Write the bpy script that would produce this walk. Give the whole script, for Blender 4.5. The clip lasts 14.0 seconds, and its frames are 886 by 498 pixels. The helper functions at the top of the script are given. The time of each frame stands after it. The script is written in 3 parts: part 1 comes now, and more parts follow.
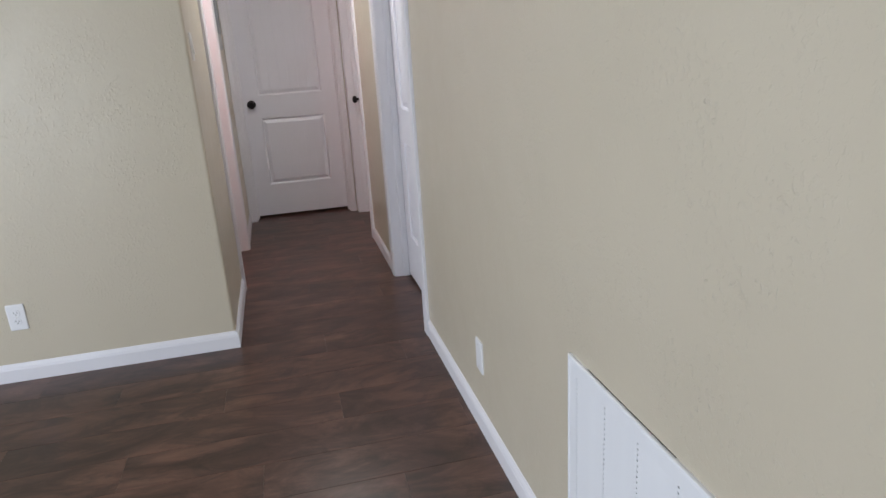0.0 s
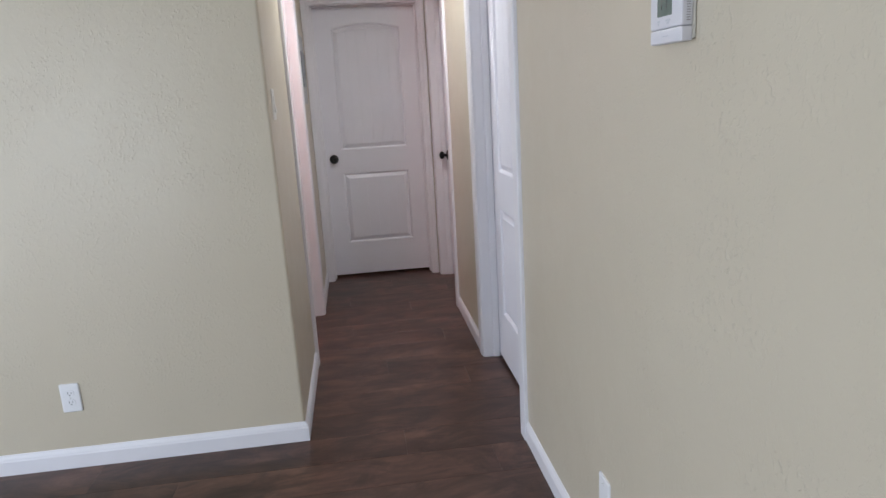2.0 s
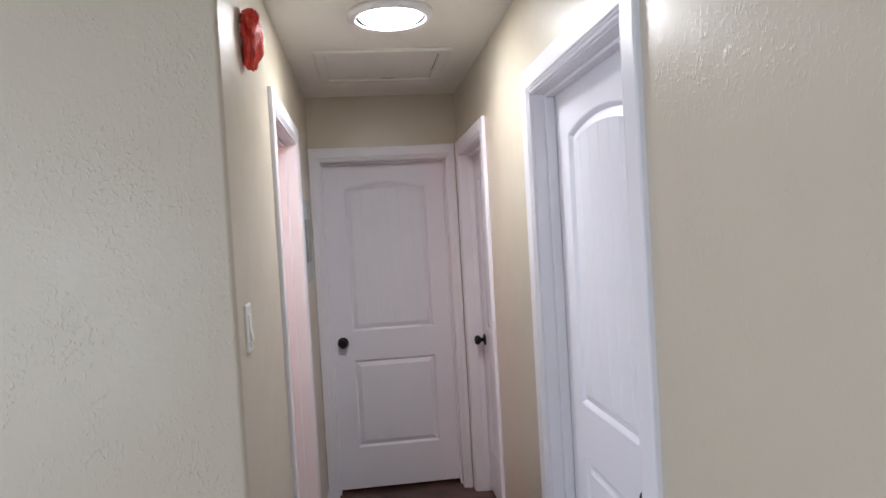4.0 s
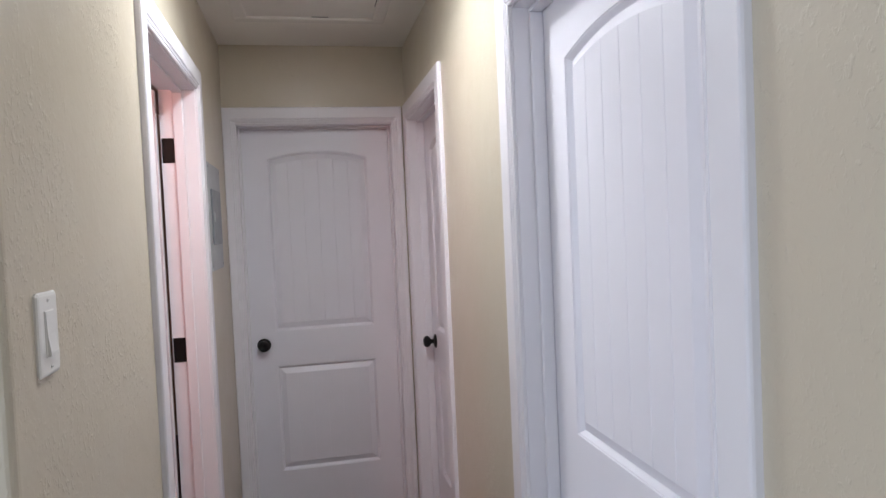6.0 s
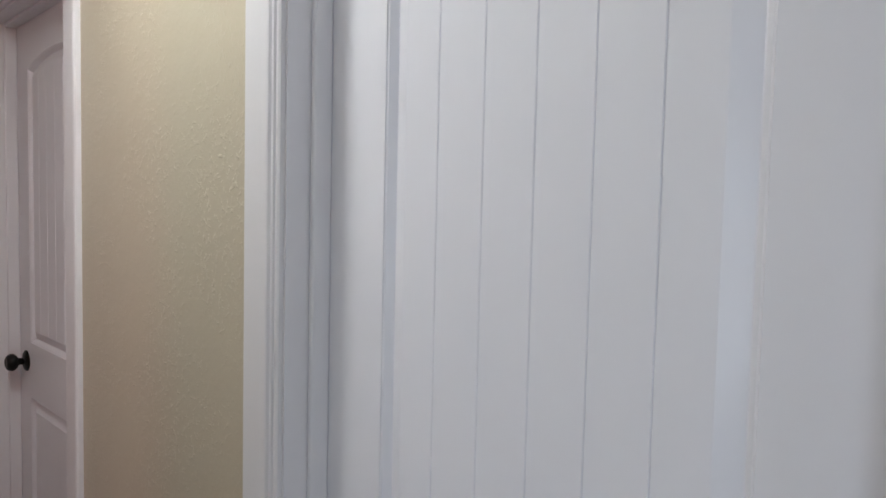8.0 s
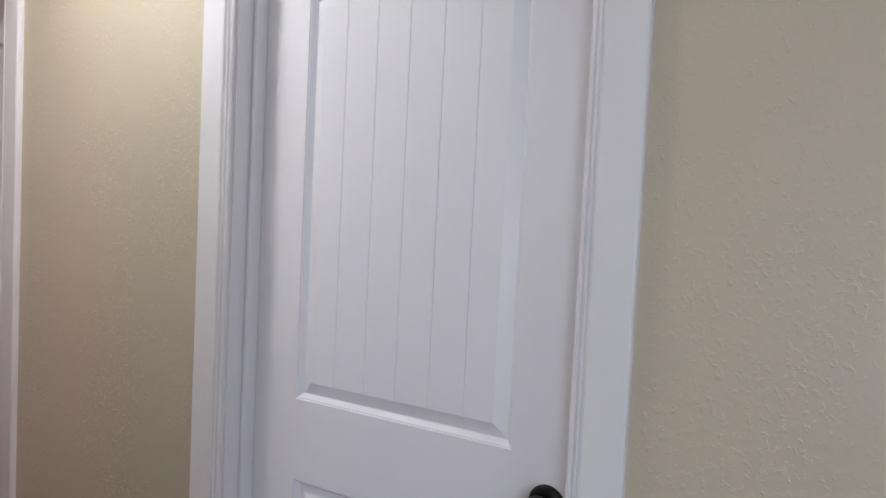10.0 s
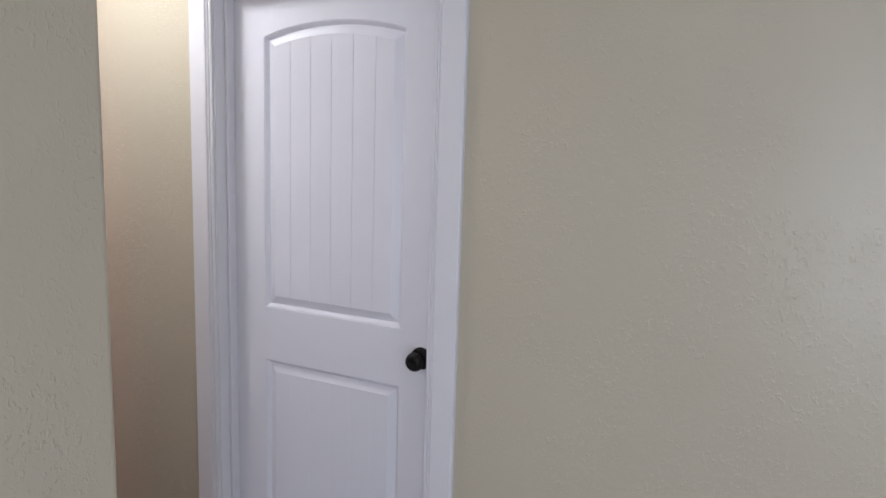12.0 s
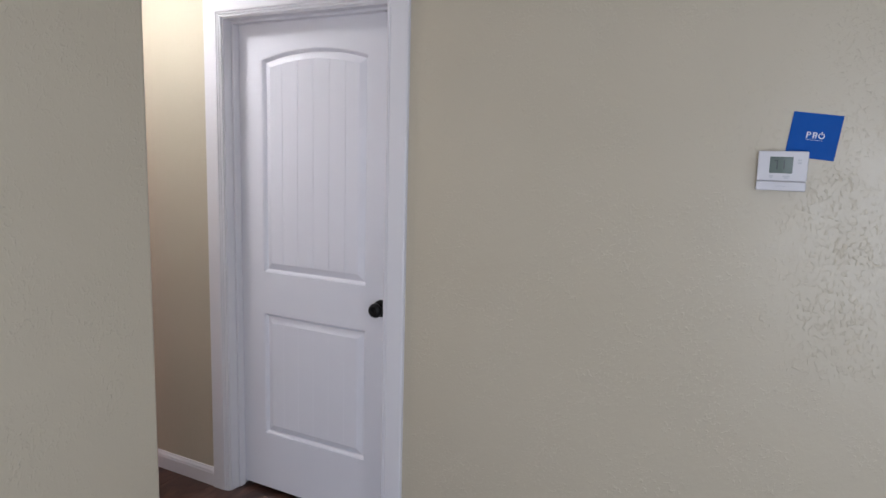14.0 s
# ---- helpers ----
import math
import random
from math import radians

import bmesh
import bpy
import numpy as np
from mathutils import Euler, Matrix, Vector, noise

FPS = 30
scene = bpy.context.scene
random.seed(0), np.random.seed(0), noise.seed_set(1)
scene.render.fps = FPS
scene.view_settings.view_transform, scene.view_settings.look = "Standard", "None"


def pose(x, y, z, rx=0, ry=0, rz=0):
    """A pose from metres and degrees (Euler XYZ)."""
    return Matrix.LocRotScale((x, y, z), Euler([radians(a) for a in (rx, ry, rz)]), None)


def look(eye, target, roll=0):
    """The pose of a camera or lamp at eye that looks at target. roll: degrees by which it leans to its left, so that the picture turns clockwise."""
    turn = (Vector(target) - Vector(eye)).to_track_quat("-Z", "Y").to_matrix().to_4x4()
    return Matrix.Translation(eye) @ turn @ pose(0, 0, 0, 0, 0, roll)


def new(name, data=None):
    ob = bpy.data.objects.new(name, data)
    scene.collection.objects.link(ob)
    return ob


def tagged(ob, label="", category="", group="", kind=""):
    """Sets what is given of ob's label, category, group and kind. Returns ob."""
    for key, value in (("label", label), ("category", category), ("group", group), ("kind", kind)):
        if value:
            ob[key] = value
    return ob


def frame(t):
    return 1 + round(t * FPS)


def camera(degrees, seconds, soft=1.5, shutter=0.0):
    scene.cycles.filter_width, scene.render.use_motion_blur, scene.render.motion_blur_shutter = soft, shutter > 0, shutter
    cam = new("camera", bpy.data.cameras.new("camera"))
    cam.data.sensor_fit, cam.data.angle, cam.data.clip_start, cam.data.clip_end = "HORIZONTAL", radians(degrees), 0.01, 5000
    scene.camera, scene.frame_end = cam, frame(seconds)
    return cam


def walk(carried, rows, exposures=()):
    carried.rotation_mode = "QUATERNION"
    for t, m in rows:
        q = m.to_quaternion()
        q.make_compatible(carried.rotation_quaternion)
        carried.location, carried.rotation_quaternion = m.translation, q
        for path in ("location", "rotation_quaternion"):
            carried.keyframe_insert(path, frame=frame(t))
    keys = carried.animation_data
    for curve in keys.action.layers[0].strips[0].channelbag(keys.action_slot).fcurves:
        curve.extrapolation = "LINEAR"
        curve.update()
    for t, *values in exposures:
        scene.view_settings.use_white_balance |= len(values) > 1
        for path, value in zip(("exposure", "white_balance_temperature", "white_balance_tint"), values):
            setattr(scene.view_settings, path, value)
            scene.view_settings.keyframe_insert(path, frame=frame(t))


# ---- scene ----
cam = camera(67.9, 14.0)
PATH = [
    (0, (-0.58, -3.056, 1.352), (-0.144, -1.2, 0.746), -3.5),
    (0.5, (-0.516, -3.097, 1.398), (-0.24, -1.207, 0.804), -4.1),
    (1, (-0.57, -3.01, 1.406), (-0.313, -1.107, 0.847), -3.7),
    (1.5, (-0.658, -2.844, 1.419), (-0.403, -0.931, 0.894), -3.1),
    (2, (-0.596, -2.588, 1.394), (-0.36, -0.657, 0.932), -3.3),
    (2.5, (-0.618, -2.268, 1.468), (-0.393, -0.315, 1.101), -2.9),
    (3, (-0.644, -1.972, 1.587), (-0.424, 0.006, 1.393), -3.4),
    (3.2, (-0.633, -1.874, 1.618), (-0.407, 0.109, 1.487), -3.4),
    (5.3, (-0.555, -1.115, 1.559), (-0.291, 0.867, 1.529), -2.9),
    (5.5, (-0.527, -1.042, 1.562), (-0.235, 0.936, 1.517), -2.7),
    (6, (-0.53, -0.917, 1.517), (-0.125, 1.04, 1.444), -2.5),
    (6.5, (-0.639, -0.72, 1.438), (-0.005, 1.175, 1.354), -1.7),
    (7, (-0.646, -0.489, 1.384), (0.279, 1.28, 1.264), -0.8),
    (7.5, (-0.539, -0.279, 1.418), (0.652, 1.32, 1.268), 0.6),
    (8, (-0.568, -0.188, 1.463), (0.893, 1.174, 1.353), 1.3),
    (10.3, (-1.087, -0.483, 1.406), (0.67, 0.459, 1.244), 2.1),
    (10.5, (-1.129, -0.473, 1.396), (0.646, 0.422, 1.171), 1.8),
    (11, (-1.255, -0.595, 1.395), (0.528, 0.272, 1.134), 2.0),
    (11.5, (-1.442, -0.813, 1.466), (0.339, 0.054, 1.187), 2.0),
    (12, (-1.623, -0.956, 1.533), (0.158, -0.089, 1.252), 1.8),
    (12.5, (-1.803, -1.069, 1.544), (-0.022, -0.205, 1.261), 1.8),
    (13, (-1.898, -1.232, 1.521), (-0.118, -0.364, 1.239), 1.9),
    (13.5, (-1.987, -1.385, 1.515), (-0.216, -0.501, 1.227), 1.9),
    (14, (-2.043, -1.435, 1.531), (-0.287, -0.521, 1.245), 1.6),
]
walk(cam, [(t, look(eye, target, roll)) for t, eye, target, roll in PATH],
     [(0, 0.12, 6550, 10), (1, 0.14, 6300, 10), (2, 0.14, 6350, 10), (3, 0.10, 6400, 13), (5.5, 0.08, 6250, 12), (6.5, 0.03, 6300, 11),
      (7.5, -0.14, 6450, 8), (8.2, -0.40, 6600, 5), (10.3, -0.28, 6550, 11), (11.5, -0.28, 6450, 11), (12.5, -0.20, 6400, 13), (14, -0.26, 6500, 13)])

# ---- world and light ----
world = bpy.data.worlds.new("world")
scene.world = world
world.use_nodes = True
wn = world.node_tree
sky = wn.nodes.new("ShaderNodeTexSky")
sky.sky_type, sky.sun_disc = "NISHITA", False
sky.sun_elevation, sky.sun_rotation = radians(48), radians(150)
wn.nodes["Background"].inputs["Strength"].default_value = 0.1
wn.links.new(sky.outputs["Color"], wn.nodes["Background"].inputs["Color"])


def window_light(name, m, width, height, power, colour):
    """Sky light standing in a window's opening."""
    data = bpy.data.lights.new(name, "AREA")
    data.shape, data.size, data.size_y, data.energy, data.color = "RECTANGLE", width, height, power, colour
    ob = new(name, data)
    ob.matrix_world = m
    return ob


# plan, in metres
CEIL = 2.44          # ceiling height
HALL_L = -0.904      # hall's left wall
HALL_END = 2.465     # end wall
ROOM_L, ROOM_B = -4.2, -5.2   # the room's far sides
SIDE, REAR = 2.2, 4.4         # unseen outer walls behind the doors, added to keep sky light out
HEAD = 2.05          # door openings
THICK = 0.125

window_light("window_light_side", look((ROOM_L - 0.02, -2.25, 1.08), (0, -2.25, 1.08)), 1.45, 1.90, 78, (0.76, 0.855, 1.0))
window_light("window_light_back", look((-3.35, ROOM_B - 0.02, 1.08), (-3.35, 0, 1.08)), 1.45, 1.90, 50, (0.76, 0.855, 1.0))
# the hallway's LED, whose lens throws most of its light downwards
led = bpy.data.lights.new("led_light", "AREA")
led.shape, led.size, led.energy, led.color, led.spread = "DISK", 0.20, 3.6, (0.965, 0.985, 1.0), radians(155)
new("led_light", led).location = (-0.452, 0.977, CEIL - 0.042)
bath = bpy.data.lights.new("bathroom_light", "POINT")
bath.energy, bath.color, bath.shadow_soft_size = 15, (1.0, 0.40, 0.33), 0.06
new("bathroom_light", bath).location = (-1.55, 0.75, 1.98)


# ---- materials ----
class Nodes:
    def __init__(self, name, rough=0.5, metal=0.0, spec=0.5):
        self.mat = bpy.data.materials.new(name)
        self.mat.use_nodes = True
        self.t = self.mat.node_tree
        self.b = self.t.nodes["Principled BSDF"]
        self.b.inputs["Roughness"].default_value = rough
        self.b.inputs["Metallic"].default_value = metal
        self.b.inputs["Specular IOR Level"].default_value = spec

    def add(self, kind, **values):
        n = self.t.nodes.new(kind)
        for k, v in values.items():
            n.inputs[k.replace("_", " ")].default_value = v
        return n

    def link(self, a, b):
        self.t.links.new(a, b)

    def coords(self, world_space=True, scale=(1, 1, 1)):
        if world_space:
            src = self.t.nodes.new("ShaderNodeNewGeometry").outputs["Position"]
        else:
            src = self.t.nodes.new("ShaderNodeTexCoord").outputs["Object"]
        m = self.t.nodes.new("ShaderNodeMapping")
        m.inputs["Scale"].default_value = scale
        self.link(src, m.inputs["Vector"])
        return m.outputs["Vector"]

    def noise(self, vec, scale, detail=3.0, rough=0.55, distort=0.0):
        n = self.add("ShaderNodeTexNoise", Scale=scale, Detail=detail, Roughness=rough, Distortion=distort)
        self.link(vec, n.inputs["Vector"])
        return n.outputs["Fac"]

    def ramp(self, fac, stops):
        r = self.t.nodes.new("ShaderNodeValToRGB")
        e = r.color_ramp.elements
        while len(e) < len(stops):
            e.new(0.5)
        for el, (p, c) in zip(e, stops):
            el.position = p
            el.color = (c, c, c, 1) if isinstance(c, (int, float)) else (*c, 1)
        self.link(fac, r.inputs["Fac"])
        return r.outputs["Color"]

    def math(self, op, a, b):
        n = self.t.nodes.new("ShaderNodeMath")
        n.operation = op
        for i, v in enumerate((a, b)):
            if isinstance(v, (int, float)):
                n.inputs[i].default_value = v
            else:
                self.link(v, n.inputs[i])
        return n.outputs[0]

    def mix(self, fac, a, b, blend="MIX"):
        n = self.t.nodes.new("ShaderNodeMix")
        n.data_type, n.blend_type = "RGBA", blend
        for sock, v in ((n.inputs[0], fac), (n.inputs[6], a), (n.inputs[7], b)):
            if isinstance(v, (int, float)):
                sock.default_value = v
            elif isinstance(v, tuple):
                sock.default_value = (*v, 1)
            else:
                self.link(v, sock)
        return n.outputs[2]

    def bump(self, height, strength, distance, before=None):
        n = self.add("ShaderNodeBump", Strength=strength, Distance=distance)
        self.link(height, n.inputs["Height"])
        if before is not None:
            self.link(before, n.inputs["Normal"])
        return n.outputs["Normal"]


def wall_paint():
    """Eggshell paint over hand-trowelled plaster: soft swells, a fine roller stipple and sparse raised flakes."""
    n = Nodes("beige_wall_paint", 0.32, spec=0.5)
    v = n.coords()
    col = n.mix(n.noise(v, 2.3, 3), (0.552, 0.493, 0.386), (0.600, 0.540, 0.430))
    n.link(col, n.b.inputs["Base Color"])
    n.link(n.ramp(n.noise(v, 9, 3), [(0.3, 0.29), (0.7, 0.36)]), n.b.inputs["Roughness"])
    tilted = n.t.nodes.new("ShaderNodeMapping")
    tilted.inputs["Rotation"].default_value = (0.6, 0.5, 0.2)
    tilted.inputs["Scale"].default_value = (1.0, 1.0, 0.75)
    n.link(v, tilted.inputs["Vector"])
    slant = tilted.outputs["Vector"]
    where = n.ramp(n.noise(v, 4.2, 3, 0.6), [(0.40, 0.12), (0.62, 1.0)])
    flakes = n.math("MULTIPLY", n.ramp(n.noise(slant, 105, 3, 0.55, 0.4), [(0.54, 0.0), (0.72, 1.0)]), where)
    splats = n.math("MULTIPLY", n.ramp(n.noise(slant, 42, 4, 0.6, 0.6), [(0.42, 0.0), (0.80, 1.0)]), where)
    b = n.bump(n.noise(v, 9, 3, 0.55, 0.3), 0.35, 0.0055)
    b = n.bump(n.noise(v, 85, 3, 0.55, 0.2), 0.25, 0.0012, b)
    b = n.bump(splats, 0.40, 0.0009, b)
    b = n.bump(flakes, 0.95, 0.0012, b)
    n.link(b, n.b.inputs["Normal"])
    return n.mat


def ceiling_paint():
    n = Nodes("off_white_ceiling_paint", 0.6)
    v = n.coords()
    n.link(n.mix(n.noise(v, 3, 3), (0.78, 0.76, 0.70), (0.83, 0.81, 0.75)), n.b.inputs["Base Color"])
    h = n.ramp(n.noise(v, 38, 4, 0.6, 1.2), [(0.5, 0), (0.6, 1)])
    n.link(n.bump(h, 0.35, 0.0016), n.b.inputs["Normal"])
    return n.mat


def white_paint(name, colour=(0.80, 0.79, 0.79), rough=0.36, grain=True):
    n = Nodes(name, rough)
    v = n.coords()
    c2 = tuple(c * 0.95 for c in colour)
    n.link(n.mix(n.noise(v, 6, 4), c2, colour), n.b.inputs["Base Color"])
    n.link(n.ramp(n.noise(v, 12, 3), [(0.3, rough - 0.05), (0.7, rough + 0.08)]), n.b.inputs["Roughness"])
    if grain:
        g = n.noise(n.coords(False, (60, 60, 2.2)), 7, 4, 0.6, 0.3)
        b = n.bump(g, 0.10, 0.0012)
        n.link(n.bump(n.noise(v, 60, 2), 0.08, 0.0015, b), n.b.inputs["Normal"])
    return n.mat


def floor_wood():
    n = Nodes("dark_brown_wood_plank", 0.30, spec=0.5)
    tc = n.t.nodes.new("ShaderNodeTexCoord").outputs["Object"]
    info = n.t.nodes.new("ShaderNodeObjectInfo").outputs["Random"]
    shift = n.t.nodes.new("ShaderNodeVectorMath")
    shift.operation = "ADD"
    comb = n.t.nodes.new("ShaderNodeCombineXYZ")
    n.link(n.math("MULTIPLY", info, 37.0), comb.inputs[0])
    n.link(n.math("MULTIPLY", info, 11.0), comb.inputs[1])
    n.link(tc, shift.inputs[0])
    n.link(comb.outputs[0], shift.inputs[1])

    def stretched(sx, sy):
        m = n.t.nodes.new("ShaderNodeMapping")
        m.inputs["Scale"].default_value = (sx, sy, 1)
        n.link(shift.outputs[0], m.inputs["Vector"])
        return m.outputs["Vector"]
    broad = n.noise(stretched(0.9, 1.9), 2.1, 5, 0.64, 1.4)
    smudge = n.noise(stretched(1.7, 3.4), 2.2, 5, 0.66, 1.0)
    streak = n.noise(stretched(2.2, 16), 2.0, 5, 0.62, 1.2)
    grain = n.noise(stretched(8, 120), 2.0, 3, 0.6, 0.3)
    scrape = n.noise(stretched(4.0, 15), 2.4, 4, 0.6, 1.6)
    col = n.ramp(broad, [(0.32, (0.0351, 0.0163, 0.0118)), (0.44, (0.0692, 0.0326, 0.0233)), (0.55, (0.1119, 0.0530, 0.0373)), (0.68, (0.1646, 0.0828, 0.0593))])
    col = n.mix(n.ramp(smudge, [(0.34, 0.80), (0.54, 0.0)]), col, (0.0241, 0.0121, 0.0093))
    col = n.mix(n.ramp(streak, [(0.34, 0.25), (0.54, 0.0)]), col, (0.0340, 0.0167, 0.0126))
    col = n.mix(n.ramp(scrape, [(0.65, 0.0), (0.80, 0.14)]), col, (0.2085, 0.1135, 0.0839))
    col = n.mix(n.ramp(grain, [(0.4, 0.06), (0.6, 0.0)]), col, (0.0274, 0.0140, 0.0110))
    col = n.mix(1.0, col, n.ramp(info, [(0.0, 0.94), (1.0, 1.08)]), "MULTIPLY")
    n.link(col, n.b.inputs["Base Color"])
    n.link(n.ramp(streak, [(0.3, 0.34), (0.7, 0.285)]), n.b.inputs["Roughness"])
    n.b.inputs["Specular IOR Level"].default_value = 0.45
    b = n.bump(grain, 0.08, 0.0006)
    n.link(n.bump(scrape, 0.06, 0.0014, b), n.b.inputs["Normal"])
    return n.mat


def plain(name, colour, rough=0.5, metal=0.0, vary=0.08, scale=20, bump=0.0):
    n = Nodes(name, rough, metal)
    v = n.coords(False)
    f = n.noise(v, scale, 3)
    n.link(n.mix(f, tuple(c * (1 - vary) for c in colour), tuple(min(1, c * (1 + vary)) for c in colour)), n.b.inputs["Base Color"])
    n.link(n.ramp(n.noise(v, scale * 1.7, 2), [(0.3, max(0.05, rough - 0.06)), (0.7, rough + 0.06)]), n.b.inputs["Roughness"])
    if bump:
        n.link(n.bump(n.noise(v, scale * 8, 3), bump, 0.001), n.b.inputs["Normal"])
    return n.mat


def glow(name, colour, strength):
    n = Nodes(name, 0.4)
    n.b.inputs["Base Color"].default_value = (*colour, 1)
    n.b.inputs["Emission Color"].default_value = (*colour, 1)
    n.b.inputs["Emission Strength"].default_value = strength
    return n.mat


def red_film():
    n = Nodes("red_plastic_film", 0.16)
    v = n.coords(False)
    n.link(n.mix(n.noise(v, 30, 3), (0.80, 0.040, 0.030), (0.95, 0.12, 0.08)), n.b.inputs["Base Color"])
    n.b.inputs["Subsurface Weight"].default_value = 0.25
    n.b.inputs["Subsurface Radius"].default_value = (0.02, 0.004, 0.003)
    n.link(n.bump(n.noise(v, 55, 4, 0.6, 1.5), 0.9, 0.005), n.b.inputs["Normal"])
    return n.mat


WALL = wall_paint()
CEILING = ceiling_paint()
TRIM = white_paint("white_trim_paint", (0.795, 0.785, 0.825), 0.37, False)
DOOR = white_paint("white_door_paint", (0.775, 0.770, 0.825), 0.36)
WOOD = floor_wood()
SUBFLOOR = plain("dark_underlay", (0.02, 0.014, 0.011), 0.8)
BRONZE = plain("oil_rubbed_bronze", (0.008, 0.0075, 0.0075), 0.36, 0.0, 0.3, 40)
PLASTIC = plain("white_plastic", (0.80, 0.80, 0.82), 0.36, 0, 0.02)
IVORY = plain("light_switch_plastic", (0.78, 0.77, 0.74), 0.36, 0, 0.02)
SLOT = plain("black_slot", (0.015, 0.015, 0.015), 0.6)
ENAMEL = plain("white_grille_enamel", (0.80, 0.81, 0.84), 0.35, 0, 0.03)
GREY = plain("grey_panel_enamel", (0.42, 0.44, 0.45), 0.45, 0.1, 0.08, 12, 0.1)
GREY_D = plain("dark_grey_panel_enamel", (0.24, 0.26, 0.28), 0.42, 0.1, 0.08, 12, 0.1)
CASE = plain("thermostat_plastic", (0.68, 0.67, 0.71), 0.38, 0, 0.03)
SHADE = plain("shaded_slot_grey", (0.36, 0.34, 0.35), 0.6)
BLUE = plain("blue_card", (0.003, 0.090, 0.41), 0.65, 0, 0.06, 30)
INK = plain("white_ink", (0.80, 0.82, 0.86), 0.5, 0, 0.02)
LCD = plain("lcd_glass", (0.13, 0.17, 0.155), 0.14, 0, 0.04)
LCD_INK = plain("lcd_segment", (0.03, 0.04, 0.04), 0.3)
for m in (BLUE, BRONZE):
    m.node_tree.nodes["Principled BSDF"].inputs["Specular IOR Level"].default_value = 0.2
FAINT = plain("pale_grey_print", (0.55, 0.56, 0.60), 0.5)
RED = red_film()
LENS = glow("lit_diffuser", (0.965, 0.985, 1.0), 74)
DARK_RING = plain("dark_reflector_ring", (0.10, 0.10, 0.10), 0.35, 0.5)
CAULK = plain("painted_hatch_board", (0.72, 0.70, 0.65), 0.55, 0, 0.05, 9, 0.15)
GLASS = Nodes("window_glass", 0.02)
GLASS.b.inputs["Transmission Weight"].default_value = 1.0
GLASS = GLASS.mat


# ---- mesh helpers ----
def empty(name, m=Matrix(), **tags):
    ob = new(name)
    ob.empty_display_size = 0.05
    ob.matrix_world = m
    return tagged(ob, **tags)


def mesh_ob(name, bm, material, smooth=False):
    bmesh.ops.recalc_face_normals(bm, faces=bm.faces)
    data = bpy.data.meshes.new(name)
    bm.to_mesh(data)
    bm.free()
    data.materials.append(material)
    if smooth:
        for p in data.polygons:
            p.use_smooth = True
    return new(name, data)


def part(name, bm, material, parent, label="", smooth=False):
    ob = mesh_ob(name, bm, material, smooth)
    ob.parent = parent
    return tagged(ob, label)


def box(bm, x0, x1, y0, y1, z0, z1, bevel=0.0, seg=1):
    r = bmesh.ops.create_cube(bm, size=1)
    bmesh.ops.scale(bm, vec=(x1 - x0, y1 - y0, z1 - z0), verts=r["verts"])
    bmesh.ops.translate(bm, vec=((x0 + x1) / 2, (y0 + y1) / 2, (z0 + z1) / 2), verts=r["verts"])
    if bevel:
        edges = list({e for v in r["verts"] for e in v.link_edges})
        bmesh.ops.bevel(bm, geom=edges, offset=bevel, segments=seg, affect="EDGES", profile=0.5)
    return bm


def boxed(*args, **kw):
    return box(bmesh.new(), *args, **kw)


def rings(bm, loops, cap_first=False, cap_last=False, closed=True):
    """Quads between loops of equal count."""
    made = [[bm.verts.new(p) for p in loop] for loop in loops]
    for a, b in zip(made, made[1:]):
        n = len(a)
        for i in range(n if closed else n - 1):
            j = (i + 1) % n
            bm.faces.new((a[i], a[j], b[j], b[i]))
    if cap_first:
        bm.faces.new(list(reversed(made[0])))
    if cap_last:
        bm.faces.new(made[-1])
    return bm


def turned(profile, steps=32, axis="z"):
    """A lathe of (radius, height) pairs about an axis."""
    bm = bmesh.new()
    loops = []
    for r, h in profile:
        loop = []
        for i in range(steps):
            a = 2 * math.pi * i / steps
            c, s = max(r, 1e-4) * math.cos(a), max(r, 1e-4) * math.sin(a)
            loop.append({"z": (c, s, h), "y": (c, h, s), "x": (h, c, s)}[axis])
        loops.append(loop)
    return rings(bm, loops, True, True)


def structure(name, bm, material, label):
    return tagged(mesh_ob(name, bm, material), label, "", "", "structure")


# ---- walls ----
def wall(name, x0, x1, y0, y1, label, holes=(), along="y", bevel=0.0, top=CEIL):
    """A wall with openings (from, to, sill, head) along one axis."""
    bm = bmesh.new()
    a, b = (y0, y1) if along == "y" else (x0, x1)

    def piece(s, e, z0, z1):
        if e - s > 1e-4 and z1 - z0 > 1e-4:
            if along == "y":
                box(bm, x0, x1, s, e, z0, z1)
            else:
                box(bm, s, e, y0, y1, z0, z1)
    at = a
    for s, e, sill, head in sorted(holes):
        piece(at, s, 0, top)
        piece(s, e, 0, sill)
        piece(s, e, head, top)
        at = e
    piece(at, b, 0, top)
    if bevel:
        edges = [e for e in bm.edges if abs(e.verts[0].co.z - e.verts[1].co.z) > 1
                 and abs(e.verts[0].co.x - x1) < 1e-4 and abs(e.verts[0].co.y - y0) < 1e-4]
        bmesh.ops.bevel(bm, geom=edges, offset=bevel, segments=4, affect="EDGES", profile=0.5)
    return structure(name, bm, WALL, label)


